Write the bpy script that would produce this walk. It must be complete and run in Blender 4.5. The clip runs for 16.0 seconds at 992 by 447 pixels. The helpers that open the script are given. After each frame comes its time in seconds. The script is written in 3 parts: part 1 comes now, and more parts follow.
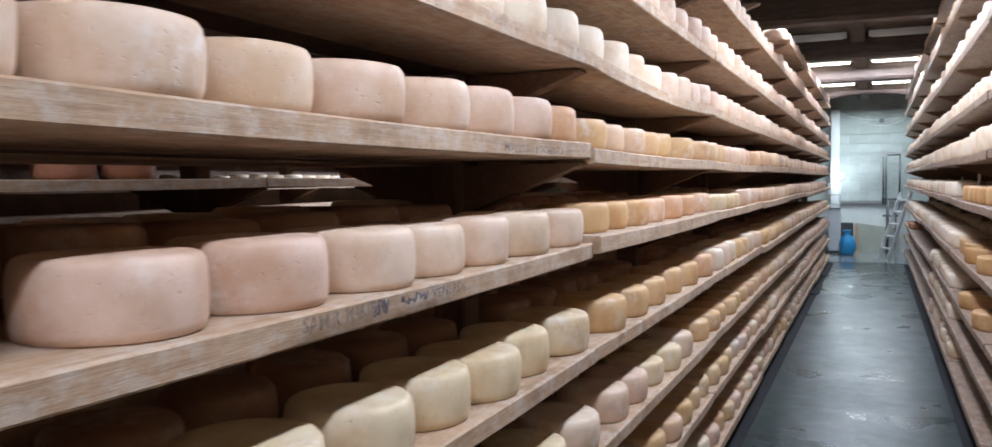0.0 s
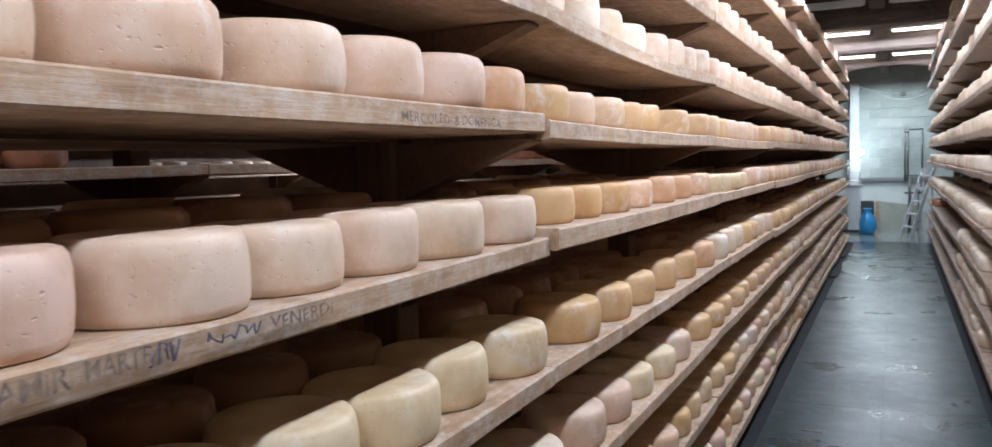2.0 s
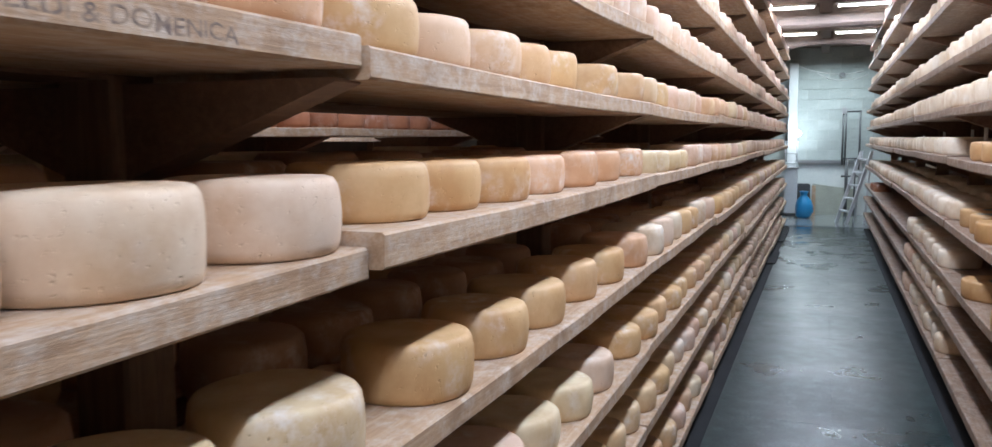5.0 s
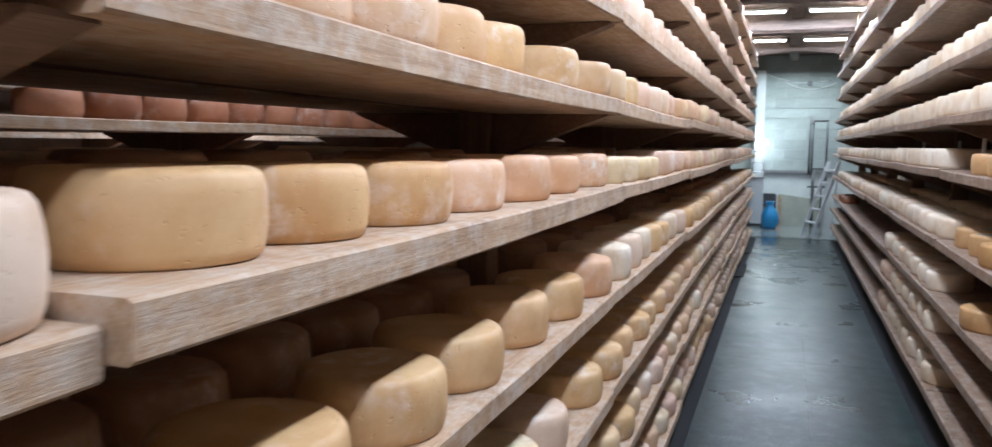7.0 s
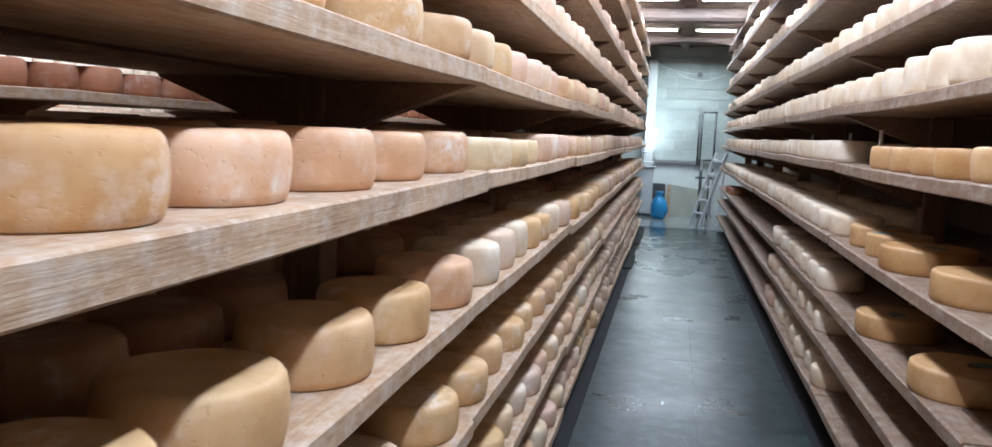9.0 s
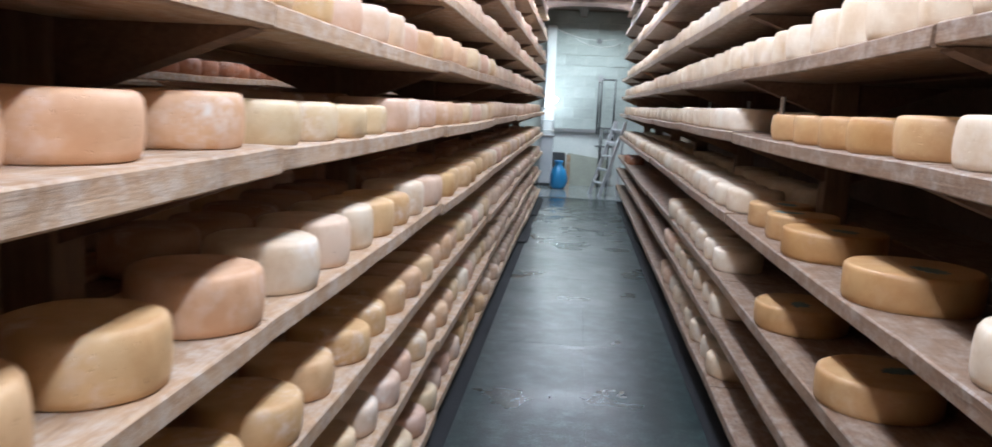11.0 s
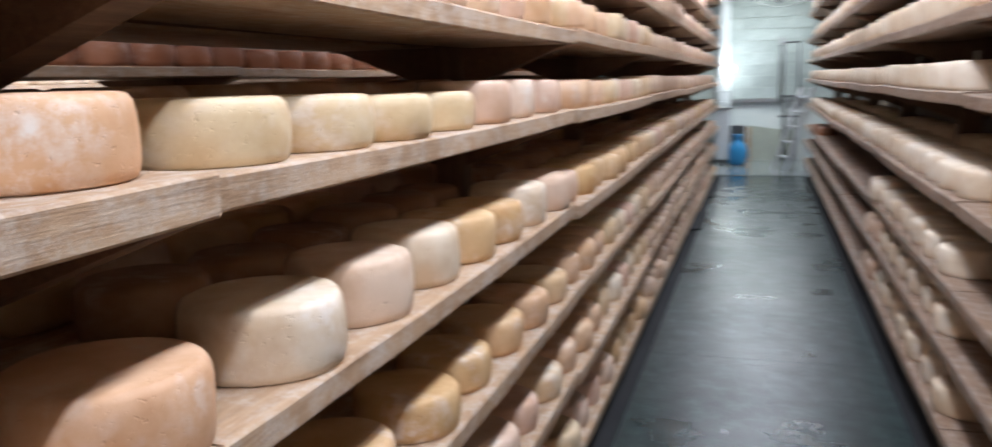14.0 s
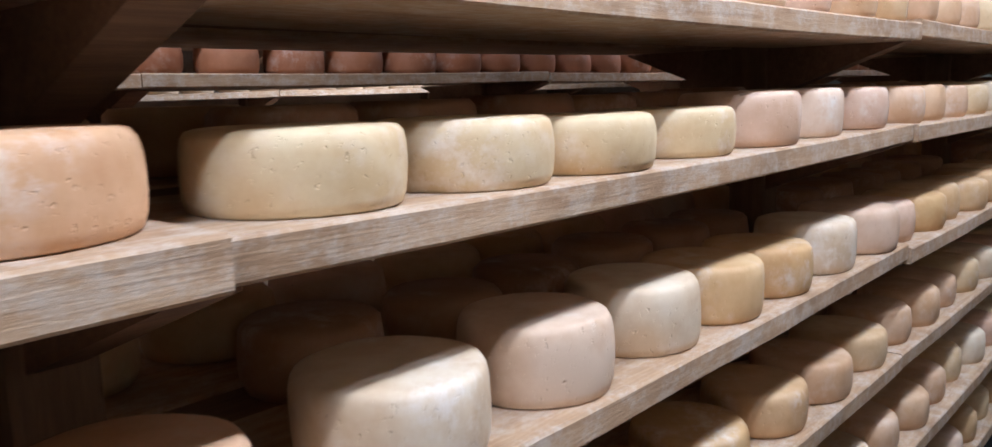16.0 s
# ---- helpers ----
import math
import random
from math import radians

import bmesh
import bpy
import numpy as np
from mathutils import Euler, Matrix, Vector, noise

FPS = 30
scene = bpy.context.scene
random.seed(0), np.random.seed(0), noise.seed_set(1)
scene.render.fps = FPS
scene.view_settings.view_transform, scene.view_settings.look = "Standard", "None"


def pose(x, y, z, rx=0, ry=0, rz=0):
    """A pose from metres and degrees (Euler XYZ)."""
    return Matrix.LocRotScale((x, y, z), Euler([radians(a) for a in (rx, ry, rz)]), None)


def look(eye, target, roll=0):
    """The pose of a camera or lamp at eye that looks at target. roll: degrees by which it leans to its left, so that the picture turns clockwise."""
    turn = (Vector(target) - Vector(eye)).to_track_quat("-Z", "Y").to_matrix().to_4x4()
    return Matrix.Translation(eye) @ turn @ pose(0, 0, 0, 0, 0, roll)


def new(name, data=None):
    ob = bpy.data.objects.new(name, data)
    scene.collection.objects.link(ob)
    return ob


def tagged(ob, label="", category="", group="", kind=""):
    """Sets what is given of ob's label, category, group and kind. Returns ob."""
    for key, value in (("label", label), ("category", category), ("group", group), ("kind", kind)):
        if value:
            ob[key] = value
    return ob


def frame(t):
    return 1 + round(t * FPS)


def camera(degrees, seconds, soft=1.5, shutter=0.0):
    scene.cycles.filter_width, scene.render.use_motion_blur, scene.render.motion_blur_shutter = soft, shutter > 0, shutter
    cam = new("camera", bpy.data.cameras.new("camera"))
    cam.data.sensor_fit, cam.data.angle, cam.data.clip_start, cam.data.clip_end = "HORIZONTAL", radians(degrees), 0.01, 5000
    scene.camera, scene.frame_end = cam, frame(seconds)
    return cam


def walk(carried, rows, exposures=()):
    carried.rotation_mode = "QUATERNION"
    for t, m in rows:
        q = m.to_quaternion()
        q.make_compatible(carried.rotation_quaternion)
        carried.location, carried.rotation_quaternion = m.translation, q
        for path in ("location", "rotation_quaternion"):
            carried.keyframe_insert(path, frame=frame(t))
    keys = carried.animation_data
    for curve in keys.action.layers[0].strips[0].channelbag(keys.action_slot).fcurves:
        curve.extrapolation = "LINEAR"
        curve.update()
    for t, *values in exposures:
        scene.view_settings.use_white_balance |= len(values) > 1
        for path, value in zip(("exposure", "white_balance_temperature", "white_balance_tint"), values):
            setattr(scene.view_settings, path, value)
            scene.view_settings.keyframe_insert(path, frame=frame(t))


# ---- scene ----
# ---- camera ----
cam = camera(60.92, 16.0, soft=1.5, shutter=0.6)
ROWS = [
    (0.0, 0.0023, -0.0023, 1.5865, 87.153, 0.641, 24.162),
    (0.5, -0.0247, 0.13, 1.5945, 87.015, 0.469, 22.189),
    (1.0, -0.032, 0.2432, 1.5884, 86.641, 0.649, 21.525),
    (1.5, -0.026, 0.382, 1.5717, 86.143, 0.962, 22.838),
    (2.0, -0.0093, 0.5162, 1.5777, 86.033, 1.638, 25.286),
    (2.5, -0.022, 0.6679, 1.5647, 85.678, 2.065, 26.38),
    (3.0, -0.0539, 0.7916, 1.5495, 85.252, 1.926, 25.751),
    (3.5, -0.11, 0.9396, 1.5539, 84.931, 1.565, 23.937),
    (4.0, -0.134, 1.0774, 1.556, 84.461, 1.145, 21.909),
    (6.5, -0.236, 1.7639, 1.546, 84.31, -0.405, 20.708),
    (7.0, -0.2736, 1.8945, 1.5436, 84.536, -0.828, 18.876),
    (7.5, -0.2999, 2.0617, 1.5266, 84.605, -1.432, 15.054),
    (8.0, -0.2938, 2.1704, 1.5259, 84.648, -1.951, 13.098),
    (10.5, -0.2417, 2.8148, 1.5158, 81.973, -2.802, 8.682),
    (11.0, -0.1947, 2.9564, 1.5191, 81.862, -2.661, 5.572),
    (11.5, -0.1419, 3.1012, 1.5284, 81.742, -1.987, 3.377),
    (12.0, -0.1357, 3.2176, 1.5231, 81.554, -1.704, 1.936),
    (12.5, -0.155, 3.3349, 1.5171, 81.134, -1.128, 3.093),
    (13.0, -0.1808, 3.4463, 1.5208, 80.814, -0.935, 4.607),
    (13.5, -0.1846, 3.5624, 1.523, 80.419, -0.27, 8.598),
    (14.0, -0.1486, 3.6628, 1.5163, 80.405, 1.399, 17.211),
    (14.5, -0.1054, 3.7886, 1.5284, 80.352, -0.232, 30.174),
    (15.0, -0.0752, 3.8877, 1.5426, 80.426, 0.197, 37.46),
    (15.5, -0.0757, 3.9969, 1.537, 80.642, 1.966, 40.769),
    (16.0, -0.0978, 4.1043, 1.536, 81.009, 1.652, 41.241),
]
# the clip's white balance warms for a moment while the camera turns back to the shelves
TINTS = [(0.0, 0.18, 6500, 10), (6.0, 0.18, 6400, 9), (8.0, 0.24, 6350, 8), (10.5, 0.30, 6500, 9), (13.0, 0.28, 6600, 12), (14.0, 0.30, 6850, 11), (14.5, 0.30, 7500, 12), (15.2, 0.26, 7050, 11), (16.0, 0.18, 6500, 10)]
walk(cam, [(t, pose(x, y, z, rx, ry, rz)) for t, x, y, z, rx, ry, rz in ROWS], exposures=TINTS)

# ---- world, light, exposure ----
world = bpy.data.worlds.new("world")
scene.world = world
world.use_nodes = True
world.node_tree.nodes["Background"].inputs[0].default_value = (0.5, 0.6, 0.7, 1)
world.node_tree.nodes["Background"].inputs[1].default_value = 0.02

CEIL = 3.32          # underside of the ceiling planks
WALL_Y = 19.44       # end wall
LAMP_WHITE = (0.89, 1.0, 1.25)


def area(name, where, sx, sy, watts, color=LAMP_WHITE, aim=None):
    data = bpy.data.lights.new(name, "AREA")
    data.shape, data.size, data.size_y, data.energy, data.color = "RECTANGLE", sx, sy, watts, color
    ob = new(name, data)
    ob.matrix_world = look(where, aim or (where[0], where[1] + 0.001, 0))
    return ob


# ---- materials ----
def material(name, rough=0.7, metal=0.0):
    m = bpy.data.materials.new(name)
    m.use_nodes = True
    b = m.node_tree.nodes["Principled BSDF"]
    b.inputs["Roughness"].default_value = rough
    b.inputs["Metallic"].default_value = metal
    return m, m.node_tree, b


def node(nt, kind, **values):
    n = nt.nodes.new(kind)
    for k, v in values.items():
        n.inputs[k.replace("_", " ")].default_value = v
    return n


def ramp(nt, fac, stops):
    n = nt.nodes.new("ShaderNodeValToRGB")
    e = n.color_ramp.elements
    while len(e) < len(stops):
        e.new(0.5)
    for el, (p, c) in zip(e, stops):
        el.position, el.color = p, (*c, 1)
    nt.links.new(fac, n.inputs[0])
    return n.outputs[0]


def mix(nt, fac, a, b, how="MIX"):
    n = nt.nodes.new("ShaderNodeMix")
    n.data_type, n.blend_type = "RGBA", how
    for sock, v in ((n.inputs[0], fac), (n.inputs[6], a), (n.inputs[7], b)):
        if isinstance(v, bpy.types.NodeSocket):
            nt.links.new(v, sock)
        elif isinstance(v, (int, float)):
            sock.default_value = v
        else:
            sock.default_value = (*v, 1)
    return n.outputs[2]


def coords(nt, scale, kind="Object", shift=True):
    """Object coordinates stretched by scale, shifted by the object's random number."""
    tc = nt.nodes.new("ShaderNodeTexCoord")
    mp = nt.nodes.new("ShaderNodeMapping")
    mp.inputs["Scale"].default_value = scale
    nt.links.new(tc.outputs[kind], mp.inputs[0])
    if shift:
        oi = nt.nodes.new("ShaderNodeObjectInfo")
        mul = nt.nodes.new("ShaderNodeMath")
        mul.operation = "MULTIPLY"
        mul.inputs[1].default_value = 37.0
        nt.links.new(oi.outputs["Random"], mul.inputs[0])
        nt.links.new(mul.outputs[0], mp.inputs["Location"])
    return mp.outputs[0]


def noise_tex(nt, vec, scale, detail=5.0, rough=0.6, distortion=0.0):
    n = node(nt, "ShaderNodeTexNoise", Scale=scale, Detail=detail, Roughness=rough, Distortion=distortion)
    nt.links.new(vec, n.inputs["Vector"])
    return n.outputs["Fac"]


def bump(nt, b, height, strength, distance):
    n = node(nt, "ShaderNodeBump", Strength=strength, Distance=distance)
    nt.links.new(height, n.inputs["Height"])
    nt.links.new(n.outputs[0], b.inputs["Normal"])


def rind(name, tones, island=False, mould=0.35, rough=0.62):
    """Cheese rind: a tone for each wheel, blotches, pits and a dusting of pale mould."""
    m, nt, b = material(name, rough)
    if island:
        rnd = nt.nodes.new("ShaderNodeNewGeometry").outputs["Random Per Island"]
        vec = coords(nt, (1, 1, 1), shift=False)
    else:
        rnd = nt.nodes.new("ShaderNodeObjectInfo").outputs["Random"]
        vec = coords(nt, (1, 1, 1))
    base = ramp(nt, rnd, [(i / max(1, len(tones) - 1), c) for i, c in enumerate(tones)])
    blot = noise_tex(nt, vec, 9.0, 4)
    dark = mix(nt, 1.0, base, (0.80, 0.68, 0.56), "MULTIPLY")
    col = mix(nt, ramp(nt, blot, [(0.36, (0.85,) * 3), (0.62, (0,) * 3)]), base, dark)
    dust = noise_tex(nt, vec, 26.0, 8, 0.7)
    patch = noise_tex(nt, vec, 6.0, 3)
    mul = mix(nt, 1.0, ramp(nt, dust, [(0.45, (0,) * 3), (0.66, (1,) * 3)]), ramp(nt, patch, [(0.5, (0,) * 3), (0.68, (mould * 1.6,) * 3)]), "MULTIPLY")
    col = mix(nt, mul, col, (0.82, 0.74, 0.66))
    pits = noise_tex(nt, vec, 120.0, 3, 0.5)
    pit = ramp(nt, pits, [(0.23, (0.7,) * 3), (0.27, (0,) * 3)])
    col = mix(nt, pit, col, (0.34, 0.18, 0.09))
    nt.links.new(col, b.inputs["Base Color"])
    h = mix(nt, 0.5, mix(nt, 0.6, dust, blot), ramp(nt, pits, [(0.24, (0,) * 3), (0.36, (1,) * 3)]))
    bump(nt, b, h, 0.55, 0.006)
    b.inputs["Subsurface Weight"].default_value = 0.0
    return m


TONES = {
    "pink": [(0.72, 0.53, 0.40), (0.77, 0.61, 0.46), (0.71, 0.50, 0.385), (0.76, 0.62, 0.45)],
    "tan": [(0.66, 0.42, 0.20), (0.70, 0.48, 0.26), (0.63, 0.38, 0.17), (0.69, 0.46, 0.26)],
    "mixed": [(0.70, 0.48, 0.33), (0.64, 0.42, 0.20), (0.74, 0.57, 0.38), (0.68, 0.47, 0.26), (0.72, 0.50, 0.40), (0.78, 0.67, 0.52), (0.72, 0.55, 0.34)],
    "cream": [(0.76, 0.62, 0.40), (0.72, 0.56, 0.34), (0.78, 0.66, 0.46)],
    "peach": [(0.70, 0.43, 0.25), (0.74, 0.47, 0.30)],
    "white": [(0.80, 0.69, 0.54), (0.76, 0.63, 0.47), (0.82, 0.73, 0.60)],
    "orange": [(0.55, 0.32, 0.135), (0.59, 0.37, 0.18), (0.51, 0.28, 0.105)],
    # middle-row rinds: the shade between the rows is put into this brown
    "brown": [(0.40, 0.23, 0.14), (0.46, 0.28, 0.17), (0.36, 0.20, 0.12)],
    "red": [(0.42, 0.17, 0.09), (0.50, 0.22, 0.12), (0.36, 0.14, 0.07)],
}
RIND = {k: rind("rind_" + k, v, mould=0.1 if k == "orange" else 0.62, rough=0.5 if k == "orange" else 0.6) for k, v in TONES.items()}
RIND_FAR = {k: rind("rind_far_" + k, v, island=True) for k, v in TONES.items()}


def wood(name, tones, grain=(1.2, 22, 22), rough=0.75, stain=0.5, strength=0.5, depth=0.004, pale=0.0):
    """Sawn boards: long grain along the length, stains and pale scuffs."""
    m, nt, b = material(name, rough)
    vec = coords(nt, grain)
    g = noise_tex(nt, vec, 3.0, 8, 0.65, 0.6)
    fine = noise_tex(nt, vec, 14.0, 4, 0.7)
    col = ramp(nt, mix(nt, 0.35, g, fine), [(0.30, tones[0]), (0.50, tones[1]), (0.70, tones[2])])
    blot = noise_tex(nt, coords(nt, (1, 1, 1)), 5.0, 5)
    col = mix(nt, ramp(nt, blot, [(0.50, (0,) * 3), (0.72, (stain,) * 3)]), col, mix(nt, 1.0, col, (0.42, 0.35, 0.30), "MULTIPLY"))
    if pale:
        scuff = noise_tex(nt, coords(nt, (7, 5, 7)), 3.0, 8, 0.8)
        col = mix(nt, ramp(nt, scuff, [(0.46, (0,) * 3), (0.70, (pale,) * 3)]), col, (0.62, 0.56, 0.49))
    nt.links.new(col, b.inputs["Base Color"])
    bump(nt, b, mix(nt, 0.4, g, fine), strength, depth)
    return m


WOOD_AXIS = (22, 1.2, 22)
BOARD = wood("shelf_spruce", [(0.31, 0.18, 0.10), (0.46, 0.30, 0.18), (0.59, 0.43, 0.29)], WOOD_AXIS, pale=0.8)
# low boards are damp; on upper ones this dark tone carries underside shade
DAMP_SHADE = wood("damp_shaded_shelf_board", [(0.14, 0.077, 0.047), (0.245, 0.147, 0.09), (0.37, 0.245, 0.165)], WOOD_AXIS, rough=0.5, pale=0.5)
OLD = wood("old_rack_timber", [(0.12, 0.068, 0.043), (0.19, 0.11, 0.07), (0.27, 0.165, 0.107)], (22, 1.2, 22))
POSTWOOD = wood("post_timber", [(0.13, 0.08, 0.05), (0.20, 0.125, 0.08), (0.28, 0.18, 0.12)], (22, 22, 1.2))
BEAM = wood("beam_timber", [(0.045, 0.03, 0.024), (0.085, 0.06, 0.047), (0.15, 0.11, 0.085)], (1.2, 14, 14), strength=0.9, depth=0.015)
PLANK = wood("ceiling_planks", [(0.075, 0.05, 0.036), (0.12, 0.08, 0.056), (0.17, 0.115, 0.08)], (1.0, 16, 16))


def plaster(name, a, c, rough=0.85, scale=3.0, strength=0.4, piece=0.0):
    m, nt, b = material(name, rough)
    vec = coords(nt, (1, 1, 1), shift=False)
    n1, n2 = noise_tex(nt, vec, scale, 6), noise_tex(nt, vec, scale * 14, 5)
    col = ramp(nt, mix(nt, 0.35, n1, n2), [(0.36, a), (0.64, c)])
    if piece:
        rnd = nt.nodes.new("ShaderNodeObjectInfo").outputs["Random"]
        col = mix(nt, 1.0, col, ramp(nt, rnd, [(0.0, (1 - piece,) * 3), (1.0, (1.0,) * 3)]), "MULTIPLY")
    nt.links.new(col, b.inputs["Base Color"])
    bump(nt, b, n2, strength, 0.006)
    return m


STONE = plaster("dark_rough_wall", (0.16, 0.11, 0.08), (0.29, 0.21, 0.16), strength=0.9)
BLOCK = plaster("grey_green_block", (0.34, 0.39, 0.385), (0.50, 0.555, 0.545), scale=2.0, piece=0.2)
MORTAR = plaster("block_joint", (0.36, 0.40, 0.38), (0.46, 0.50, 0.47))
WHITEWASH = plaster("whitewashed_plinth", (0.60, 0.66, 0.66), (0.74, 0.78, 0.77))
METAL_PAINT = plaster("white_painted_metal", (0.62, 0.66, 0.68), (0.72, 0.75, 0.77), rough=0.35, strength=0.05)
STEEL, _nt, _b = material("grey_steel", 0.35, 0.9)
_b.inputs["Base Color"].default_value = (0.42, 0.44, 0.45, 1)
DARKSTEEL, _nt, _b = material("dark_steel", 0.45, 0.6)
_b.inputs["Base Color"].default_value = (0.10, 0.105, 0.11, 1)
ALU, _nt, _b = material("dull_aluminium", 0.5, 0.25)
_b.inputs["Base Color"].default_value = (0.62, 0.64, 0.66, 1)
# even, near-black and matte
CONCRETE = plaster("near_black_floor", (0.006, 0.006, 0.007), (0.014, 0.015, 0.016), rough=0.9)
CHIPBOARD = plaster("grey_green_panel", (0.26, 0.28, 0.24), (0.36, 0.38, 0.33))
CEMENT = plaster("wet_cement", (0.16, 0.19, 0.19), (0.30, 0.33, 0.33), rough=0.10, strength=0.15)


def mat_rubber():
    """Speckled dark rubber matting, damp, with puddles towards the end wall."""
    m, nt, b = material("rubber_matting", 0.4)
    vec = coords(nt, (1, 1, 1), shift=False)
    big, mid, fine = noise_tex(nt, vec, 1.3, 5), noise_tex(nt, vec, 9, 6), noise_tex(nt, vec, 95, 3)
    col = ramp(nt, mix(nt, 0.55, mid, fine), [(0.40, (0.006, 0.013, 0.012)), (0.52, (0.016, 0.031, 0.029)), (0.61, (0.068, 0.107, 0.100))])
    col = mix(nt, ramp(nt, big, [(0.45, (0,) * 3), (0.65, (0.5,) * 3)]), col, (0.020, 0.032, 0.033))
    # puddles: rare near the middle of the aisle, frequent by the end wall
    sep = nt.nodes.new("ShaderNodeSeparateXYZ")
    nt.links.new(vec, sep.inputs[0])
    far = node(nt, "ShaderNodeMapRange")
    for k, v in ((1, 10.0), (2, 17.0), (3, -0.28), (4, 0.18)):
        far.inputs[k].default_value = v
    nt.links.new(sep.outputs[1], far.inputs[0])
    add = nt.nodes.new("ShaderNodeMath")
    add.operation = "ADD"
    nt.links.new(noise_tex(nt, vec, 2.6, 6, 0.65, 0.4), add.inputs[0])
    nt.links.new(far.outputs[0], add.inputs[1])
    wet = ramp(nt, add.outputs[0], [(0.42, (0,) * 3), (0.74, (1,) * 3)])
    nt.links.new(col, b.inputs["Base Color"])
    dry = ramp(nt, big, [(0.36, (0.38,) * 3), (0.62, (0.27,) * 3)])
    nt.links.new(mix(nt, wet, dry, (0.12,) * 3), b.inputs["Roughness"])
    bump(nt, b, fine, 0.35, 0.003)
    return m


RUBBER = mat_rubber()


def emitter(name, color, strength):
    m, nt, b = material(name)
    b.inputs["Base Color"].default_value = (0.8, 0.8, 0.8, 1)
    b.inputs["Emission Color"].default_value = (*color, 1)
    b.inputs["Emission Strength"].default_value = strength
    return m


TUBE = emitter("lit_tube", (0.95, 0.98, 1.0), 12.0)
BULB = emitter("lit_bulb", (0.85, 0.95, 1.0), 60.0)
BAG, _nt, _b = material("blue_plastic", 0.3)
_b.inputs["Base Color"].default_value = (0.03, 0.29, 0.60, 1)
STAMP, _nt, _b = material("stamp_ink", 0.6)
_b.inputs["Base Color"].default_value = (0.12, 0.22, 0.22, 1)
INK, _nt, _b = material("faded_ink", 0.8)
_nt.links.new(ramp(_nt, noise_tex(_nt, coords(_nt, (1, 1, 1)), 60.0, 4), [(0.38, (0.14, 0.10, 0.085)), (0.66, (0.38, 0.27, 0.18))]), _b.inputs["Base Color"])
BLUEINK, _nt, _b = material("blue_ink", 0.8)
_b.inputs["Base Color"].default_value = (0.12, 0.105, 0.13, 1)
CABLE, _nt, _b = material("pale_cable", 0.5)
_b.inputs["Base Color"].default_value = (0.65, 0.68, 0.68, 1)
TAG, _nt, _b = material("white_plastic", 0.5)
_b.inputs["Base Color"].default_value = (0.75, 0.75, 0.73, 1)


# ---- building helpers ----
def solid(bm, x0, x1, y0, y1, z0, z1):
    """A box of six faces."""
    v = [bm.verts.new(p) for p in ((x0, y0, z0), (x1, y0, z0), (x1, y1, z0), (x0, y1, z0), (x0, y0, z1), (x1, y0, z1), (x1, y1, z1), (x0, y1, z1))]
    for f in ((0, 3, 2, 1), (4, 5, 6, 7), (0, 1, 5, 4), (1, 2, 6, 5), (2, 3, 7, 6), (3, 0, 4, 7)):
        bm.faces.new([v[i] for i in f])
    return v


def rod(bm, a, b, r, seg=10):
    """A round bar from a to b."""
    a, b = Vector(a), Vector(b)
    q = (b - a).to_track_quat("Z", "Y")
    rings = []
    for p in (a, b):
        rings.append([bm.verts.new(p + q @ Vector((r * math.cos(2 * math.pi * i / seg), r * math.sin(2 * math.pi * i / seg), 0))) for i in range(seg)])
    for i in range(seg):
        bm.faces.new((rings[0][i], rings[0][(i + 1) % seg], rings[1][(i + 1) % seg], rings[1][i]))
    bm.faces.new(rings[0][::-1])
    bm.faces.new(rings[1])


def tube(bm, pts, r, seg=8):
    """One bent round bar through all the points."""
    pts = [Vector(p) for p in pts]
    rings = []
    for i, p in enumerate(pts):
        q = (pts[min(i + 1, len(pts) - 1)] - pts[max(i - 1, 0)]).to_track_quat("Z", "X")
        rings.append([bm.verts.new(p + q @ Vector((r * math.cos(2 * math.pi * k / seg), r * math.sin(2 * math.pi * k / seg), 0))) for k in range(seg)])
    for a, b in zip(rings, rings[1:]):
        for k in range(seg):
            bm.faces.new((a[k], a[(k + 1) % seg], b[(k + 1) % seg], b[k]))
    bm.faces.new(rings[0][::-1])
    bm.faces.new(rings[-1])


def lathe(bm, profile, seg, wobble=0.0, seed=0.0):
    """Turns (radius, height) points, first and last on the axis, round z."""
    rings = []
    for r, z in profile:
        if r < 1e-6:
            rings.append([bm.verts.new((0, 0, z))])
            continue
        ring = []
        for i in range(seg):
            a = 2 * math.pi * i / seg
            k = 1 + wobble * noise.noise((math.cos(a) * 1.3 + seed, math.sin(a) * 1.3, z * 9 + seed))
            ring.append(bm.verts.new((r * k * math.cos(a), r * k * math.sin(a), z + 0.25 * wobble * r * noise.noise((math.cos(a) * 2, math.sin(a) * 2 + seed, r * 8)) * (1 if z > 0.03 else 0))))
        rings.append(ring)
    for lo, hi in zip(rings, rings[1:]):
        for i in range(seg):
            j = (i + 1) % seg
            if len(lo) == 1:
                bm.faces.new((lo[0], hi[j], hi[i]))
            elif len(hi) == 1:
                bm.faces.new((lo[i], lo[j], hi[0]))
            else:
                bm.faces.new((lo[i], lo[j], hi[j], hi[i]))


def mesh_of(bm, name, mat, smooth=False):
    bmesh.ops.recalc_face_normals(bm, faces=bm.faces[:])
    me = bpy.data.meshes.new(name)
    bm.to_mesh(me)
    bm.free()
    me.materials.append(mat)
    if smooth:
        me.shade_smooth()
    return me


def part(name, bm, mat, parent=None, label="", smooth=False):
    ob = new(name, mesh_of(bm, name, mat, smooth))
    if parent:
        ob.parent = parent
    if label:
        ob["label"] = label
    return ob


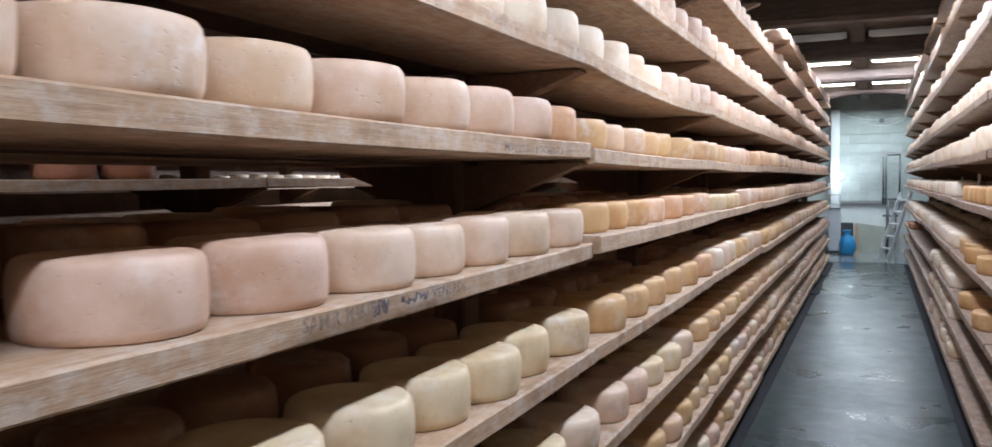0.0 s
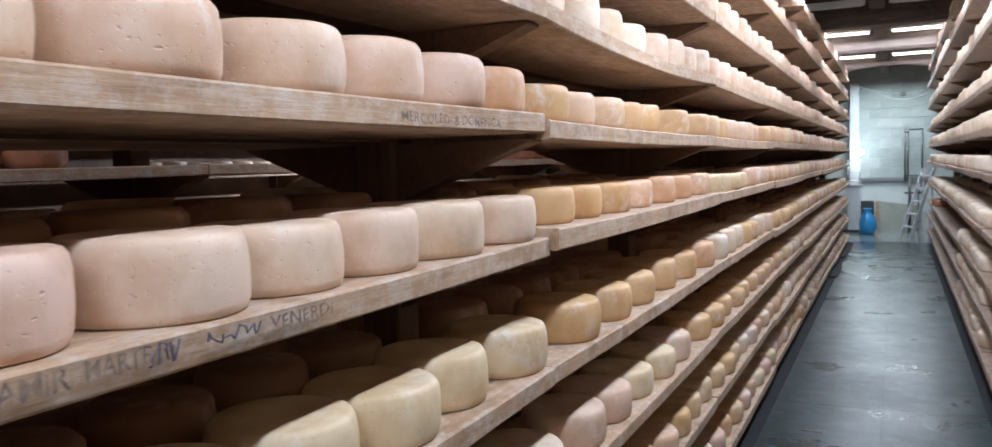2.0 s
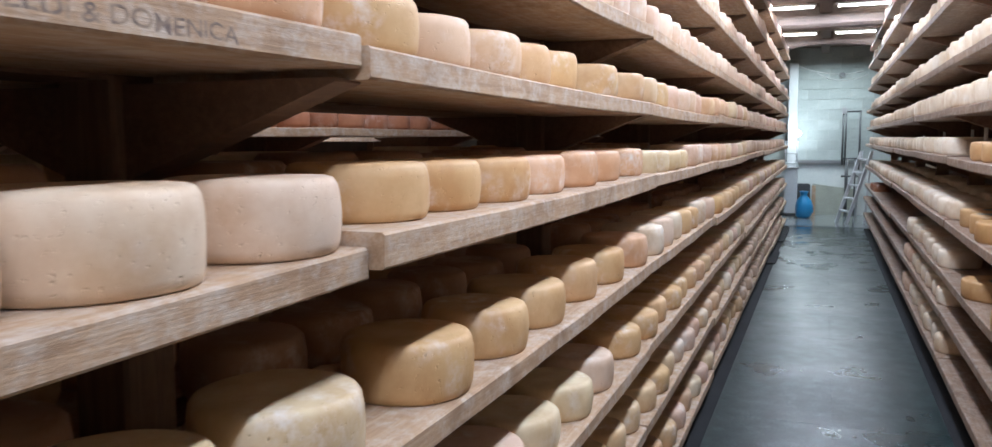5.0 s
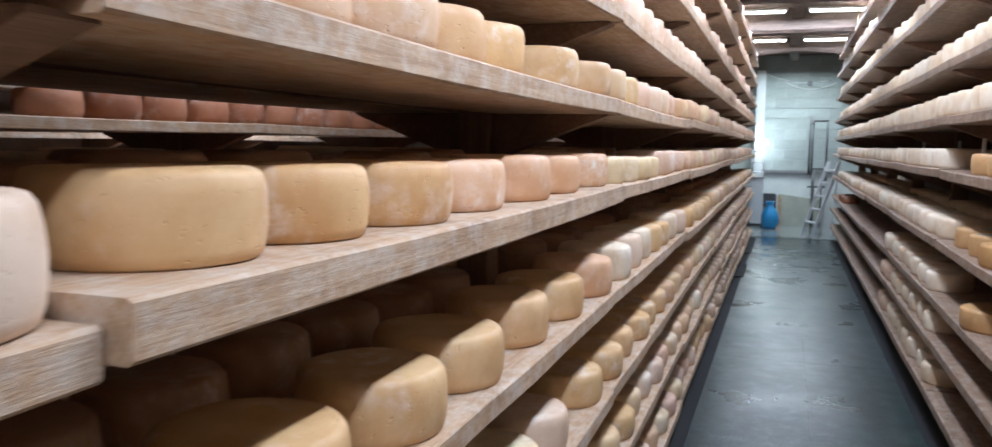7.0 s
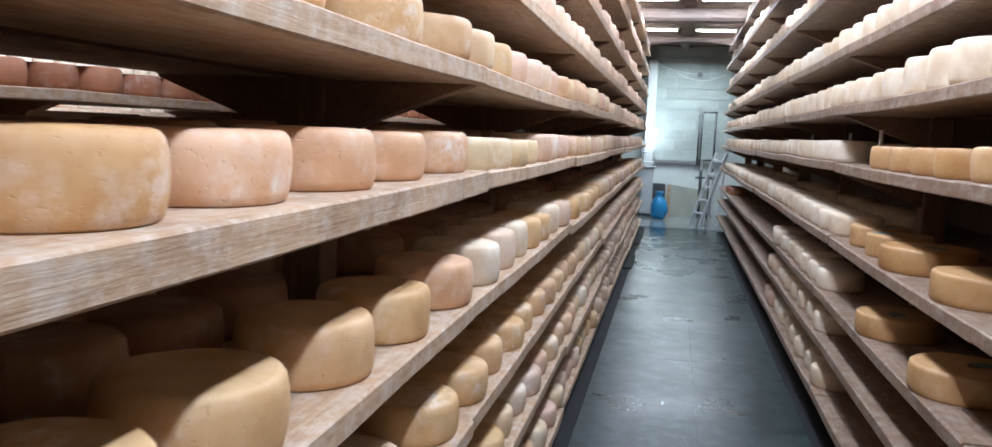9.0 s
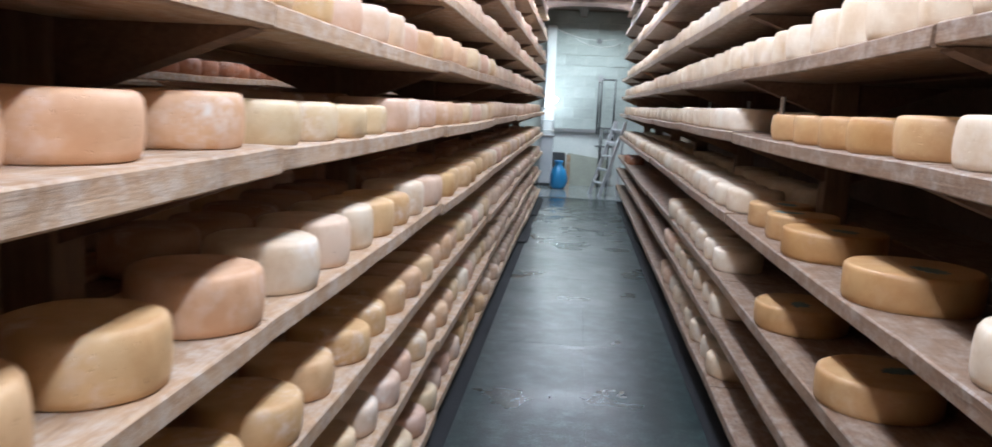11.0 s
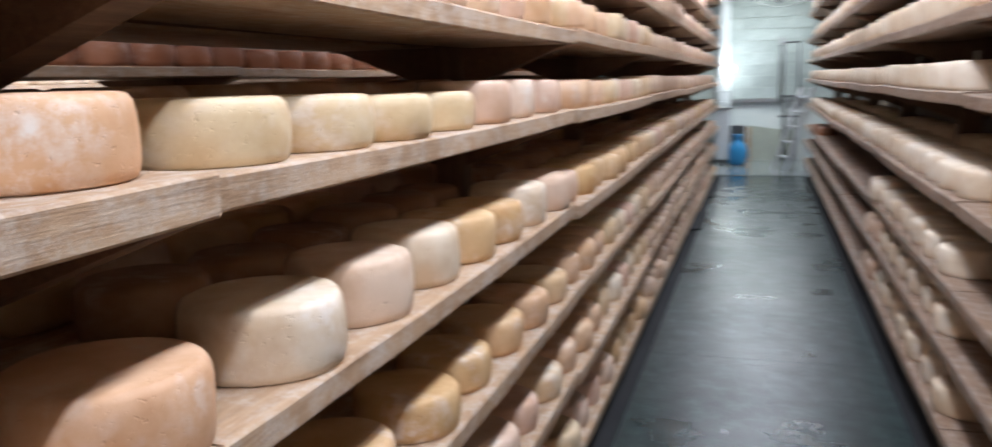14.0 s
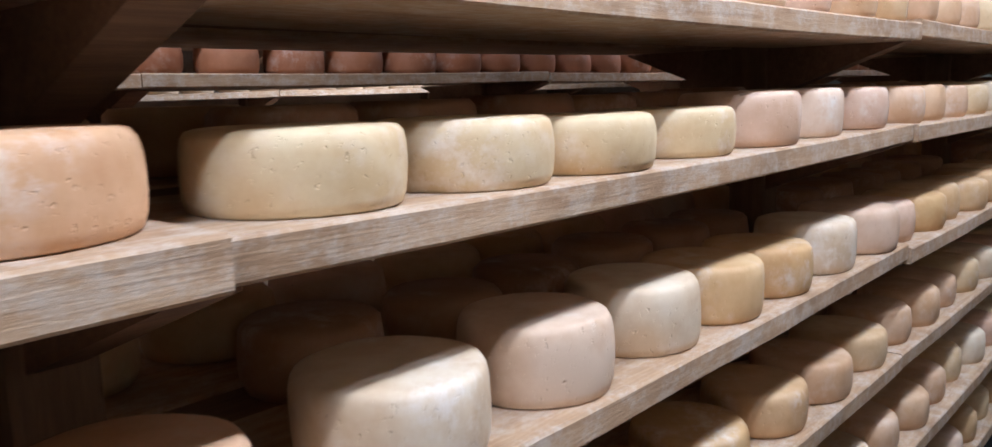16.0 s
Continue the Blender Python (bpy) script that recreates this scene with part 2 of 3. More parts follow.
def box(name, dims, mat, parent=None, label="", bevel=0.0):
    bm = bmesh.new()
    solid(bm, *dims)
    if bevel:
        bmesh.ops.bevel(bm, geom=bm.edges[:], offset=bevel, segments=2, affect="EDGES")
    return part(name, bm, mat, parent, label)


def structure(ob, label, category):
    return tagged(ob, label, category, kind="structure")


def thing(name, where=(0, 0, 0)):
    ob = new(name)
    ob.location = where
    ob.empty_display_size = 0.1
    return ob


rng = random.Random(7)

# ---- the room ----
X0, X1, Y0 = -7.0, 1.62, -4.0
structure(box("floor", (X0, X1, Y0, WALL_Y, -0.2, 0.0), CONCRETE), "near-black concrete floor under the racks", "floor")
structure(box("wall_east", (X1, X1 + 0.3, Y0, WALL_Y, 0, CEIL), STONE), "dark rough stone cellar wall behind the rack", "wall")
structure(box("wall_west", (X0 - 0.3, X0, Y0, WALL_Y, 0, CEIL), STONE), "dark rough stone cellar wall", "wall")
structure(box("wall_south", (X0, X1, Y0 - 0.3, Y0, 0, CEIL), STONE), "dark rough stone cellar wall", "wall")
structure(box("ceiling", (X0 - 0.3, X1 + 0.3, Y0 - 0.3, WALL_Y + 0.4, CEIL + 0.03, CEIL + 0.25), PLANK), "brown timber ceiling", "ceiling")


# end wall of hollow blocks above a ledge, whitewashed below
end = structure(box("wall_north", (X0, X1, WALL_Y + 0.012, WALL_Y + 0.4, 1.09, CEIL), MORTAR), "grey-green wall of painted concrete blocks", "wall")
structure(box("wall_plinth", (X0, X1, WALL_Y - 0.02, WALL_Y + 0.4, 0, 1.03), WHITEWASH), "whitewashed lower part of the end wall", "wall")
structure(box("trim", (-0.68, X1, WALL_Y - 0.09, WALL_Y + 0.4, 1.03, 1.09), STEEL, bevel=0.008), "grey metal ledge along the end wall", "ledge")
bm = bmesh.new()
solid(bm, 0.004, 0.396, 0.0, 0.012, 0.004, 0.196)
block_mesh = mesh_of(bm, "block", BLOCK)
for r in range(11):
    for c in range(-3, 5):
        x = c * 0.4 + (0.2 if r % 2 else 0.0) - 0.1
        if x < -1.3 or x > 1.2:
            continue
        b = new("block", block_mesh)
        b.location, b.parent = (x, WALL_Y, 1.095 + r * 0.2), end

# rubber matting down the aisle, in lengths
MATS = [(Y0, 1.9), (1.9, 4.0), (4.0, 6.1), (6.1, 8.2), (8.2, 10.3), (10.3, 12.4), (12.4, 14.5), (14.5, 16.9)]
for a, b in MATS:
    for xa, xb in ((-0.70, -0.0785), (-0.077, 0.49)):
        m = box("rubber_mat", (xa, xb, a + 0.0008, b - 0.0008, 0.0, 0.012), RUBBER, bevel=0.001)
        tagged(m, "dark ribbed damp rubber mat lying on the floor", "floor mat", "mats down the aisle")
structure(box("floor_slab", (-0.9, 0.9, 16.9, WALL_Y - 0.02, 0.0, 0.02), CEMENT), "wet grey cement floor by the end wall", "floor")

# black rubber offcuts lying between the mats and the foot of the rack
for a, b in ((12.1, 13.2), (14.4, 16.5)):
    bm = bmesh.new()
    n = 10
    g = []
    for i in range(n + 1):
        y = a + (b - a) * i / n
        e = 0.012 * noise.noise((y * 2.1, 3, 1))
        g.append([bm.verts.new(p) for p in ((-0.84, y, 0.013), (-0.672 + e, y, 0.013), (-0.676 + e, y, 0.024 + abs(e)), (-0.84, y, 0.020))])
    for p, q in zip(g, g[1:]):
        for k in range(4):
            bm.faces.new((p[k], p[(k + 1) % 4], q[(k + 1) % 4], q[k]))
    bm.faces.new(g[0])
    bm.faces.new(g[-1][::-1])
    tagged(part("rubber_offcut", bm, CONCRETE), "black wet rubber offcut on the floor beside the rack", "rubber strip", "rubber offcuts")

# ceiling: cross beams, a long rafter, boards
BEAMS = (-2.6, 0.2, 3.0, 5.8, 8.5, 11.15, 13.75, 16.9)
for i, y in enumerate(BEAMS):
    bm = bmesh.new()
    n = 24
    last = i == len(BEAMS) - 1
    rings = []
    for k in range(n + 1):
        x = X0 + 0.2 + (X1 - X0 - 0.4) * k / n
        dz = 0.02 * noise.noise((x * 0.8, y, 0)) + (0.10 * (1 - ((x + 0.13) / 0.9) ** 2 if abs(x + 0.13) < 0.9 else 0) if last else 0)
        dy = 0.02 * noise.noise((x * 0.7, y, 5))
        h = 0.13
        pts = ((-h, 3.06), (-h + 0.03, 3.02), (h - 0.03, 3.02), (h, 3.06), (h, CEIL), (-h, CEIL))
        rings.append([bm.verts.new((x, y + dy + a, z + (dz if z < CEIL else 0))) for a, z in pts])
    for p, q in zip(rings, rings[1:]):
        for j in range(6):
            bm.faces.new((p[j], p[(j + 1) % 6], q[(j + 1) % 6], q[j]))
    bm.faces.new(rings[0])
    bm.faces.new(rings[-1][::-1])
    structure(part("beam", bm, BEAM), "rough old dark brown timber ceiling beam", "beam")
structure(box("rafter", (-0.28, -0.12, Y0, WALL_Y, CEIL - 0.12, CEIL + 0.02), BEAM, bevel=0.012), "rough dark timber rafter running along the ceiling", "beam")
bm = bmesh.new()
for k in range(60):
    y = Y0 + k * 0.4
    solid(bm, X0, X1, y + 0.006, y + 0.394, CEIL + rng.uniform(0, 0.012), CEIL + 0.03)
structure(part("ceiling_boards", bm, PLANK), "brown planks lining the ceiling", "ceiling")


# tubes across the bays by the far beams, tubes along the aisle nearer by
def tube_light(x, y, z, length, along_y, lit=True):
    t = thing("tube_light", (x, y, z))
    bm = bmesh.new()
    h = length / 2
    if along_y:
        solid(bm, -0.02, 0.02, -h, h, 0.03, 0.06)
    else:
        solid(bm, -h, h, -0.02, 0.02, 0.03 if lit else 0.012, 0.06 if lit else 0.085)
    bmesh.ops.bevel(bm, geom=bm.edges[:], offset=0.006, segments=1, affect="EDGES")
    part("housing", bm, METAL_PAINT, t)
    for s in (-0.7, 0.7):
        bm = bmesh.new()
        a = (0, s * h, 0.055) if along_y else (s * h, 0, 0.055)
        rod(bm, a, (a[0], a[1], CEIL + 0.01 - z), 0.008, 8)
        part("stem", bm, STEEL, t)
    bm = bmesh.new()
    for s in (0.0,):
        a, b = ((s, -h + 0.03, 0.014), (s, h - 0.03, 0.014)) if along_y else ((-h + 0.03, s, 0.014), (h - 0.03, s, 0.014))
        rod(bm, a, b, 0.014)
    part("tube", bm, TUBE if lit else METAL_PAINT, t, "glowing white fluorescent tube" if lit else "dead white fluorescent tube", smooth=True)
    tagged(t, "white fluorescent tube light, switched %s, under the ceiling" % ("on" if lit else "off"), "ceiling light", "ceiling lights")
    return t


for y, z, watts in ((-2.2, 2.5, 18), (-0.4, 2.5, 17), (1.4, 2.5, 14), (3.2, 2.5, 20), (5.0, 2.75, 26), (6.7, 3.02, 32)):
    tube_light(-0.14, y, z, 1.2, True)
    area("tube_lamp", (-0.14, y, z - 0.02), 0.06, 1.2, watts)
for x in (-0.72, 0.32):
    tube_light(x, 10.95, CEIL - 0.09, 0.8, False, lit=False)
# rows 8.78 and 11.43 are unseen, added behind their beams for their light
for y in (8.78, 11.43, 13.45, 16.55):
    for x in (-0.72, 0.32):
        tube_light(x, y, CEIL - 0.075, 0.8, False)
    area("tube_lamp", (-0.2, y - 0.03, CEIL - 0.14), 1.8, 0.09, 42)
for y in (0.5, 5.0, 9.5, 14.0):
    tube_light(-1.95, y, 3.02, 1.2, True)
    area("tube_lamp", (-1.95, y, 3.0), 0.09, 1.2, 26)
area("tube_lamp", (-4.25, 9.0, 3.0), 0.09, 1.2, 150)
tube_light(-4.25, 9.0, 3.02, 1.2, True)

# ---- racks ----
BAY, BAY0 = 2.09, 0.31           # length of a shelf board, first joint
YA, YB = BAY0 - 2 * BAY, 16.6
LEFT = [0.13, 0.45, 0.76, 1.07, 1.41, 1.685, 1.96, 2.245, 2.60, 2.93]
RIGHT = [0.25, 0.53, 0.755, 1.07, 1.435, 1.715, 2.0, 2.38, 2.75, 3.05]
TH = 0.047


def board_mesh(w, length, seed, mat=BOARD, dip=0.006, th=TH):
    """A sawn board, its long front edge a little uneven."""
    bm = bmesh.new()
    n = 14
    rings = []
    for k in range(n + 1):
        y = (length - 0.006) * (k / n - 0.5)
        e = [0.004 * noise.noise((y * 3, seed, j)) for j in range(4)]
        sag = -dip * (1 - (2 * y / length) ** 2)
        pts = ((-w / 2 + e[0], 0.004), (-w / 2 + e[0] + 0.004, 0), (w / 2 + e[1] - 0.004, 0), (w / 2 + e[1], 0.004), (w / 2 + e[2], th - 0.004), (w / 2 + e[2] - 0.005, th), (-w / 2 + e[3] + 0.005, th), (-w / 2 + e[3], th - 0.004))
        rings.append([bm.verts.new((x, y, z + sag)) for x, z in pts])
    for p, q in zip(rings, rings[1:]):
        for j in range(8):
            bm.faces.new((p[j], p[(j + 1) % 8], q[(j + 1) % 8], q[j]))
    bm.faces.new(rings[0])
    bm.faces.new(rings[-1][::-1])
    return mesh_of(bm, "shelf_board", mat)


BOARDS = [board_mesh(0.385, BAY, s * 3.7) for s in range(5)]
SAGGING = board_mesh(0.385, BAY, 8.3, BOARD, 0.028)
THICK = board_mesh(0.385, BAY, 5.9, BOARD, 0.006, 0.054)
# how far single boards of the near rack lie above (level, bay)
UNEVEN = {(5, 0): 0.012, (5, 1): 0.012, (5, 2): 0.013, (5, 3): -0.002, (5, 4): -0.004, (6, 2): 0.004, (6, 3): 0.004, (6, 4): -0.002, (6, 5): 0.0, (3, 2): 0.014, (3, 3): 0.014, (3, 4): 0.014}
DAMP_SHADE_BOARDS = [board_mesh(0.385, BAY, s * 4.1 + 1, DAMP_SHADE) for s in range(4)]
bm = bmesh.new()
solid(bm, -0.075, 0.075, -BAY / 2 + 0.08, BAY / 2 - 0.08, 0.004, TH - 0.004)
MIDDLE = mesh_of(bm, "middle_board", OLD)


def arm_mesh(side):
    """A cantilever arm: deep at the post, thin at the tip."""
    bm = bmesh.new()
    p = [(0.05, 0.0), (0.43, 0.0), (0.43, -0.006), (0.05, -0.15)]
    a = [bm.verts.new((side * x, -0.035, z)) for x, z in p]
    b = [bm.verts.new((side * x, 0.035, z)) for x, z in p]
    bm.faces.new(a)
    bm.faces.new(b[::-1])
    for i in range(4):
        j = (i + 1) % 4
        bm.faces.new((a[i], b[i], b[j], a[j]))
    return mesh_of(bm, "arm", OLD)


ARMS = {s: arm_mesh(s) for s in (-1, 1)}


def rack(cx, levels, label, top, dy=0.0, sides=(-1, 1), jitter=0.008, proud=False, damp=0, bare=False):
    """A rack of posts and cantilever arms with boards on both sides. Returns the height of each board's top by (side, level, bay)."""
    r = thing("cheese_rack", (cx, 6.0, 0))
    joints = [BAY0 + dy + BAY * k for k in range(-2, 9) if BAY0 + dy + BAY * k < YB + 0.75]
    bm = bmesh.new()
    solid(bm, -0.055, 0.055, -0.055, 0.055, 0, top)
    bmesh.ops.bevel(bm, geom=bm.edges[:], offset=0.006, segments=1, affect="EDGES")
    post = mesh_of(bm, "post", POSTWOOD)
    tops = {}
    for y in joints:
        p = new("post", post)
        p.location, p.parent = (0, y - 6.0, 0), r
        for z in levels:
            if bare and z == levels[-1] and y < 6.5:
                continue
            for s in sides:
                a = new("arm", ARMS[s])
                a.location, a.parent = (0, y - 6.0, z - TH), r
    for k, (a, b) in enumerate(zip(joints, joints[1:])):
        for i, z in enumerate(levels):
            if bare and i == len(levels) - 1 and a < 6.6:
                continue
            for s in sides:
                o = new("shelf_board", rng.choice(DAMP_SHADE_BOARDS if i < damp else BOARDS))
                up, out = rng.uniform(0, jitter), rng.uniform(-0.006, 0.008)
                if proud and (s, i, k) == (1, 4, 3):
                    up, out = 0.012, 0.022
                elif proud and (s, i) == (1, 4) and k < 3:
                    up, out = -0.009, 0.0
                elif proud and s == 1 and (i, k) in UNEVEN:
                    up = UNEVEN[i, k]
                drop = 0.0
                if proud and (s, i, k) == (1, 4, 3):
                    o.data, drop = THICK, 0.054 - TH
                elif proud and (s, i, k) == (1, 6, 3):
                    o.data = SAGGING
                o.location, o.parent = (s * (0.2675 + out), (a + b) / 2 - 6.0, z - TH + up - drop), r
                if rng.random() < 0.5:
                    o.rotation_euler = (0, 0, math.pi)
                tops[s, i, k] = z + up
            m = new("middle_board", MIDDLE)
            m.location, m.parent = (0, (a + b) / 2 - 6.0, z - TH), r
    tagged(r, label, "cheese rack")
    return tops, joints


RACK_L, RACK_R, RACK_B, RACK_C = -1.22, 0.96, -3.16, -6.34
tops_l, joints_l = rack(RACK_L, LEFT, "tall old timber rack with spruce shelves full of cheese", CEIL, proud=True, bare=True)
# damp=10 darkens every level, the upper ones for the shade beneath them
tops_r, joints_r = rack(RACK_R, RIGHT, "tall old timber rack with damp, shade-darkened spruce shelves of pale cheese", CEIL, dy=0.26, damp=10, bare=True)
FAR = [0.2, 0.55, 0.9, 1.27, 1.615, 1.93, 2.25, 2.6]
tops_b, joints_b = rack(RACK_B, FAR, "dim timber rack of reddish cheeses in the next aisle", CEIL, dy=0.9)
FAR2 = [0.2, 0.6, 1.0, 1.36, 1.575, 1.95, 2.3]
tops_c, joints_c = rack(RACK_C, FAR2, "old timber rack with white cheeses by the cellar wall", CEIL, dy=1.5, sides=(1,))


# ---- cheese ----
def wheel_profile(r, h):
    return [(0, 0.0), (r * 0.90, 0.0), (r * 0.955, 0.004), (r * 0.985, 0.016), (r, h * 0.35), (r * 1.005, h * 0.55), (r * 0.995, h * 0.75), (r * 0.97, h * 0.90), (r * 0.925, h * 0.975), (r * 0.86, h), (r * 0.5, h * 1.012), (0, h * 1.01)]


def flat_profile(r, h):
    return [(0, 0.0), (r * 0.95, 0.0), (r * 0.985, 0.005), (r, 0.018), (r * 1.005, h * 0.5), (r * 1.0, h * 0.85), (r * 0.985, h * 0.95), (r * 0.955, h * 0.985), (r * 0.90, h * 0.99), (r * 0.5, h), (0, h)]


def wheel_mesh(r, h, seed, mat, seg=40, shape=wheel_profile):
    bm = bmesh.new()
    lathe(bm, shape(r, h), seg, 0.03, seed)
    return mesh_of(bm, "cheese", mat, smooth=True)


NEAR = {}
for key in TONES:
    for v in range(4):
        NEAR[key, v] = wheel_mesh(0.122 + 0.004 * (v % 3), (0.104 if key in ("pink", "white") else 0.095) + 0.005 * (v % 2), v * 5.1 + 1, RIND[key])
BIG = [wheel_mesh(0.165, 0.095, 30 + v, RIND["orange"], 48, flat_profile) for v in range(2)]
MIDDLING = wheel_mesh(0.132, 0.095, 41.0, RIND["orange"], 44, flat_profile)

WORDS = {
    "pink": "pale pinkish cream cheese wheel with a smooth rind",
    "tan": "tan yellow cheese wheel with a mottled rind",
    "mixed": "cheese wheel with a tan to pinkish mottled rind",
    "cream": "cream yellow cheese wheel with a pitted dusty rind",
    "peach": "peach orange cheese wheel with a smooth rind",
    "white": "young ivory white cheese wheel with rounded edges",
    "orange": "glossy orange brown aged cheese wheel",
    "brown": "cheese wheel with a rough rind, browned to carry shade",
    "red": "reddish brown cheese wheel with a rough rind",
}
far_rows = {}


def put_wheel(x, y, z, key, big=False, tall=1.0, middling=False):
    me = MIDDLING if middling else rng.choice(BIG) if big else NEAR[key, rng.randrange(4)]
    o = new("cheese", me)
    o.matrix_world = pose(x, y, z, 0, 0, rng.uniform(0, 360)) @ Matrix.Diagonal((1, 1, tall, 1))
    if big:
        bm = bmesh.new()
        n = 22
        ring = []
        for k in range(n):
            a = 2 * math.pi * k / n
            d = 0.030 + 0.011 * noise.noise((math.cos(a) * 2, math.sin(a) * 2, y)) + (0.006 if k % 2 else -0.004)
            ring.append((1.5 * d * math.cos(a) - 0.05, d * math.sin(a)))
        lo = [bm.verts.new((u, v, 0.0950)) for u, v in ring]
        hi = [bm.verts.new((u, v, 0.0962)) for u, v in ring]
        bm.faces.new(hi)
        bm.faces.new(lo[::-1])
        for k in range(n):
            bm.faces.new((lo[k], lo[(k + 1) % n], hi[(k + 1) % n], hi[k]))
        part("stamp", bm, STAMP, o, "faint blue-green ink stamp")
    label = "large flat orange brown cheese wheel overhanging the shelf" if big else WORDS[key]
    tagged(o, label, "cheese", "cheeses on the racks")


def far_wheel(shelf, x, y, z, key, r=0.124, h=0.11):
    far_rows.setdefault((shelf, key), []).append((x + rng.uniform(-0.018, 0.014), y, z, r * rng.uniform(0.95, 1.03), h * rng.uniform(0.92, 1.06)))


def build_far():
    """The wheels beyond reach, one mesh for each row."""
    seg = 18
    for (shelf, key), wheels in far_rows.items():
        verts, faces = [], []
        for x, y, z, r, h in wheels:
            prof = [(r * 0.93, 0), (r, h * 0.2), (r * 1.01, h * 0.55), (r * 0.97, h * 0.9), (r * 0.88, h)]
            o = len(verts)
            for pr, pz in prof:
                verts += [(x + pr * math.cos(2 * math.pi * i / seg), y + pr * math.sin(2 * math.pi * i / seg), z + pz) for i in range(seg)]
            for k in range(4):
                for i in range(seg):
                    j = (i + 1) % seg
                    faces.append((o + k * seg + i, o + k * seg + j, o + (k + 1) * seg + j, o + (k + 1) * seg + i))
            faces.append(tuple(o + 4 * seg + i for i in range(seg)))
            faces.append(tuple(o + i for i in range(seg))[::-1])
        me = bpy.data.meshes.new("cheese_row")
        me.from_pydata(verts, [], faces)
        me.materials.append(RIND_FAR[key])
        me.shade_smooth()
        tagged(new("cheese_row", me), "long row of " + {"pink": "pinkish cream", "tan": "tan", "mixed": "tan and pinkish", "cream": "cream yellow", "peach": "peach orange", "white": "ivory white", "orange": "orange brown", "brown": "shade-darkened brown", "red": "reddish brown"}[key] + " cheese wheels on the rack shelves", "cheese", kind="stuff")


def top_at(tops, joints, s, i, y):
    for k, (a, b) in enumerate(zip(joints, joints[1:])):
        if a <= y < b:
            u = 2 * (y - (a + b) / 2) / (b - a)
            dip = 0.028 if tops is tops_l and (s, i, k) == (1, 6, 3) else 0.006
            return tops[s, i, k] - dip * (1 - u * u) if (s, i, k) in tops else None
    return None


ROW_L = {
    4: [-0.06, 0.20, 0.475, 0.785, 1.05, 1.315, 1.545, 1.775, 2.025, 2.30, 2.60, 2.845, 3.11, 3.405, 3.715, 4.02, 4.355, 4.67, 4.94, 5.19, 5.50, 5.775, 6.06, 6.36, 6.68],
    5: [0.0, 0.25, 0.51, 0.773, 1.029, 1.28, 1.557, 1.80, 2.04, 2.29, 2.55, 2.80, 3.04, 3.28, 3.52, 3.97, 4.32, 4.60, 4.88, 5.16, 5.43, 5.70],
    3: [0.2, 0.48, 0.75, 1.024, 1.306, 1.568, 1.81, 2.06, 2.35, 2.76, 3.10, 3.41, 3.77, 4.09, 4.44, 4.79, 5.09, 5.38, 5.635, 5.885, 6.16, 6.45, 6.70],
    2: [1.35, 1.62, 1.89, 2.153, 2.435, 2.80, 3.07, 3.36, 3.65, 3.93, 4.36, 4.69, 5.0, 5.32, 5.60, 5.90, 6.16, 6.45],
}
NEAR_END = 6.6


LIST = {3: ((4.3, "tan"), (4.6, "peach"), (4.9, "white"), (5.2, "pink"), (5.5, "white"), (6.0, "tan"), (6.3, "white"), (6.8, "pink")),
        4: ((2.45, "pink"), (3.3, "tan"), (4.2, "peach"), (4.5, "peach"), (5.65, "cream"), (6.5, "pink"), (7.4, "mixed")),
        2: ((2.3, "cream"), (3.2, "pink"), (3.8, "cream"), (4.2, "pink"), (6.0, "tan"), (7.0, "mixed")),
        5: ((2.2, "pink"), (2.45, "peach"), (2.7, "tan"), (3.1, "mixed"), (4.4, "tan"), (4.9, "mixed"), (6.0, "pink"))}


def tone_left(i, y):
    if i == 3 and y < 2.45:
        return "cream"
    for top, key in LIST.get(i, ()):
        if y < top:
            return key
    if i in (4, 5):
        return "pink" if y < 2.45 else "tan" if y < 4.2 else "mixed" if y < 9 else "pink"
    if i == 3:
        return "pink" if y < 2.2 else "tan" if y < 4.6 else "mixed"
    if i >= 6:
        return "white" if i == 6 and 1.5 < y < 3.4 else "mixed" if y < 3 else "pink"
    return "mixed" if y < 9 else "pink"


for i, z in enumerate(LEFT):
    ys = list(ROW_L.get(i, []))
    y = (ys[-1] if ys else -1.2) + 0.265
    while y < YB - 0.15:
        ys.append(y)
        y += 0.262 + rng.uniform(-0.006, 0.018)
    for y in ys:
        t = top_at(tops_l, joints_l, 1, i, y)
        if t is None:
            continue
        x = -0.895 + rng.uniform(-0.012, 0.008)
        if y < NEAR_END and (i > 0 or y > 4) and i < 9:
            put_wheel(x, y, t, tone_left(i, y), tall=1.12 if i == 3 else 0.91 if i == 4 and 4.4 < y < 5.6 else 1.0)
        else:
            far_wheel("l%d" % i, x, y, t, tone_left(i, y))
    y = -1.2
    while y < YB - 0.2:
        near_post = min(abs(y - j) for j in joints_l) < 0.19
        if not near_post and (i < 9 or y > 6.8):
            # shade-darkened tone for the wheels deep inside the rack
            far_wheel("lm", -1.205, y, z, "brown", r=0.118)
        t = top_at(tops_l, joints_l, -1, i, y)
        if t is not None:
            far_wheel("lb", -1.53, y, t, "mixed")
        y += 0.268 + rng.uniform(0, 0.02)

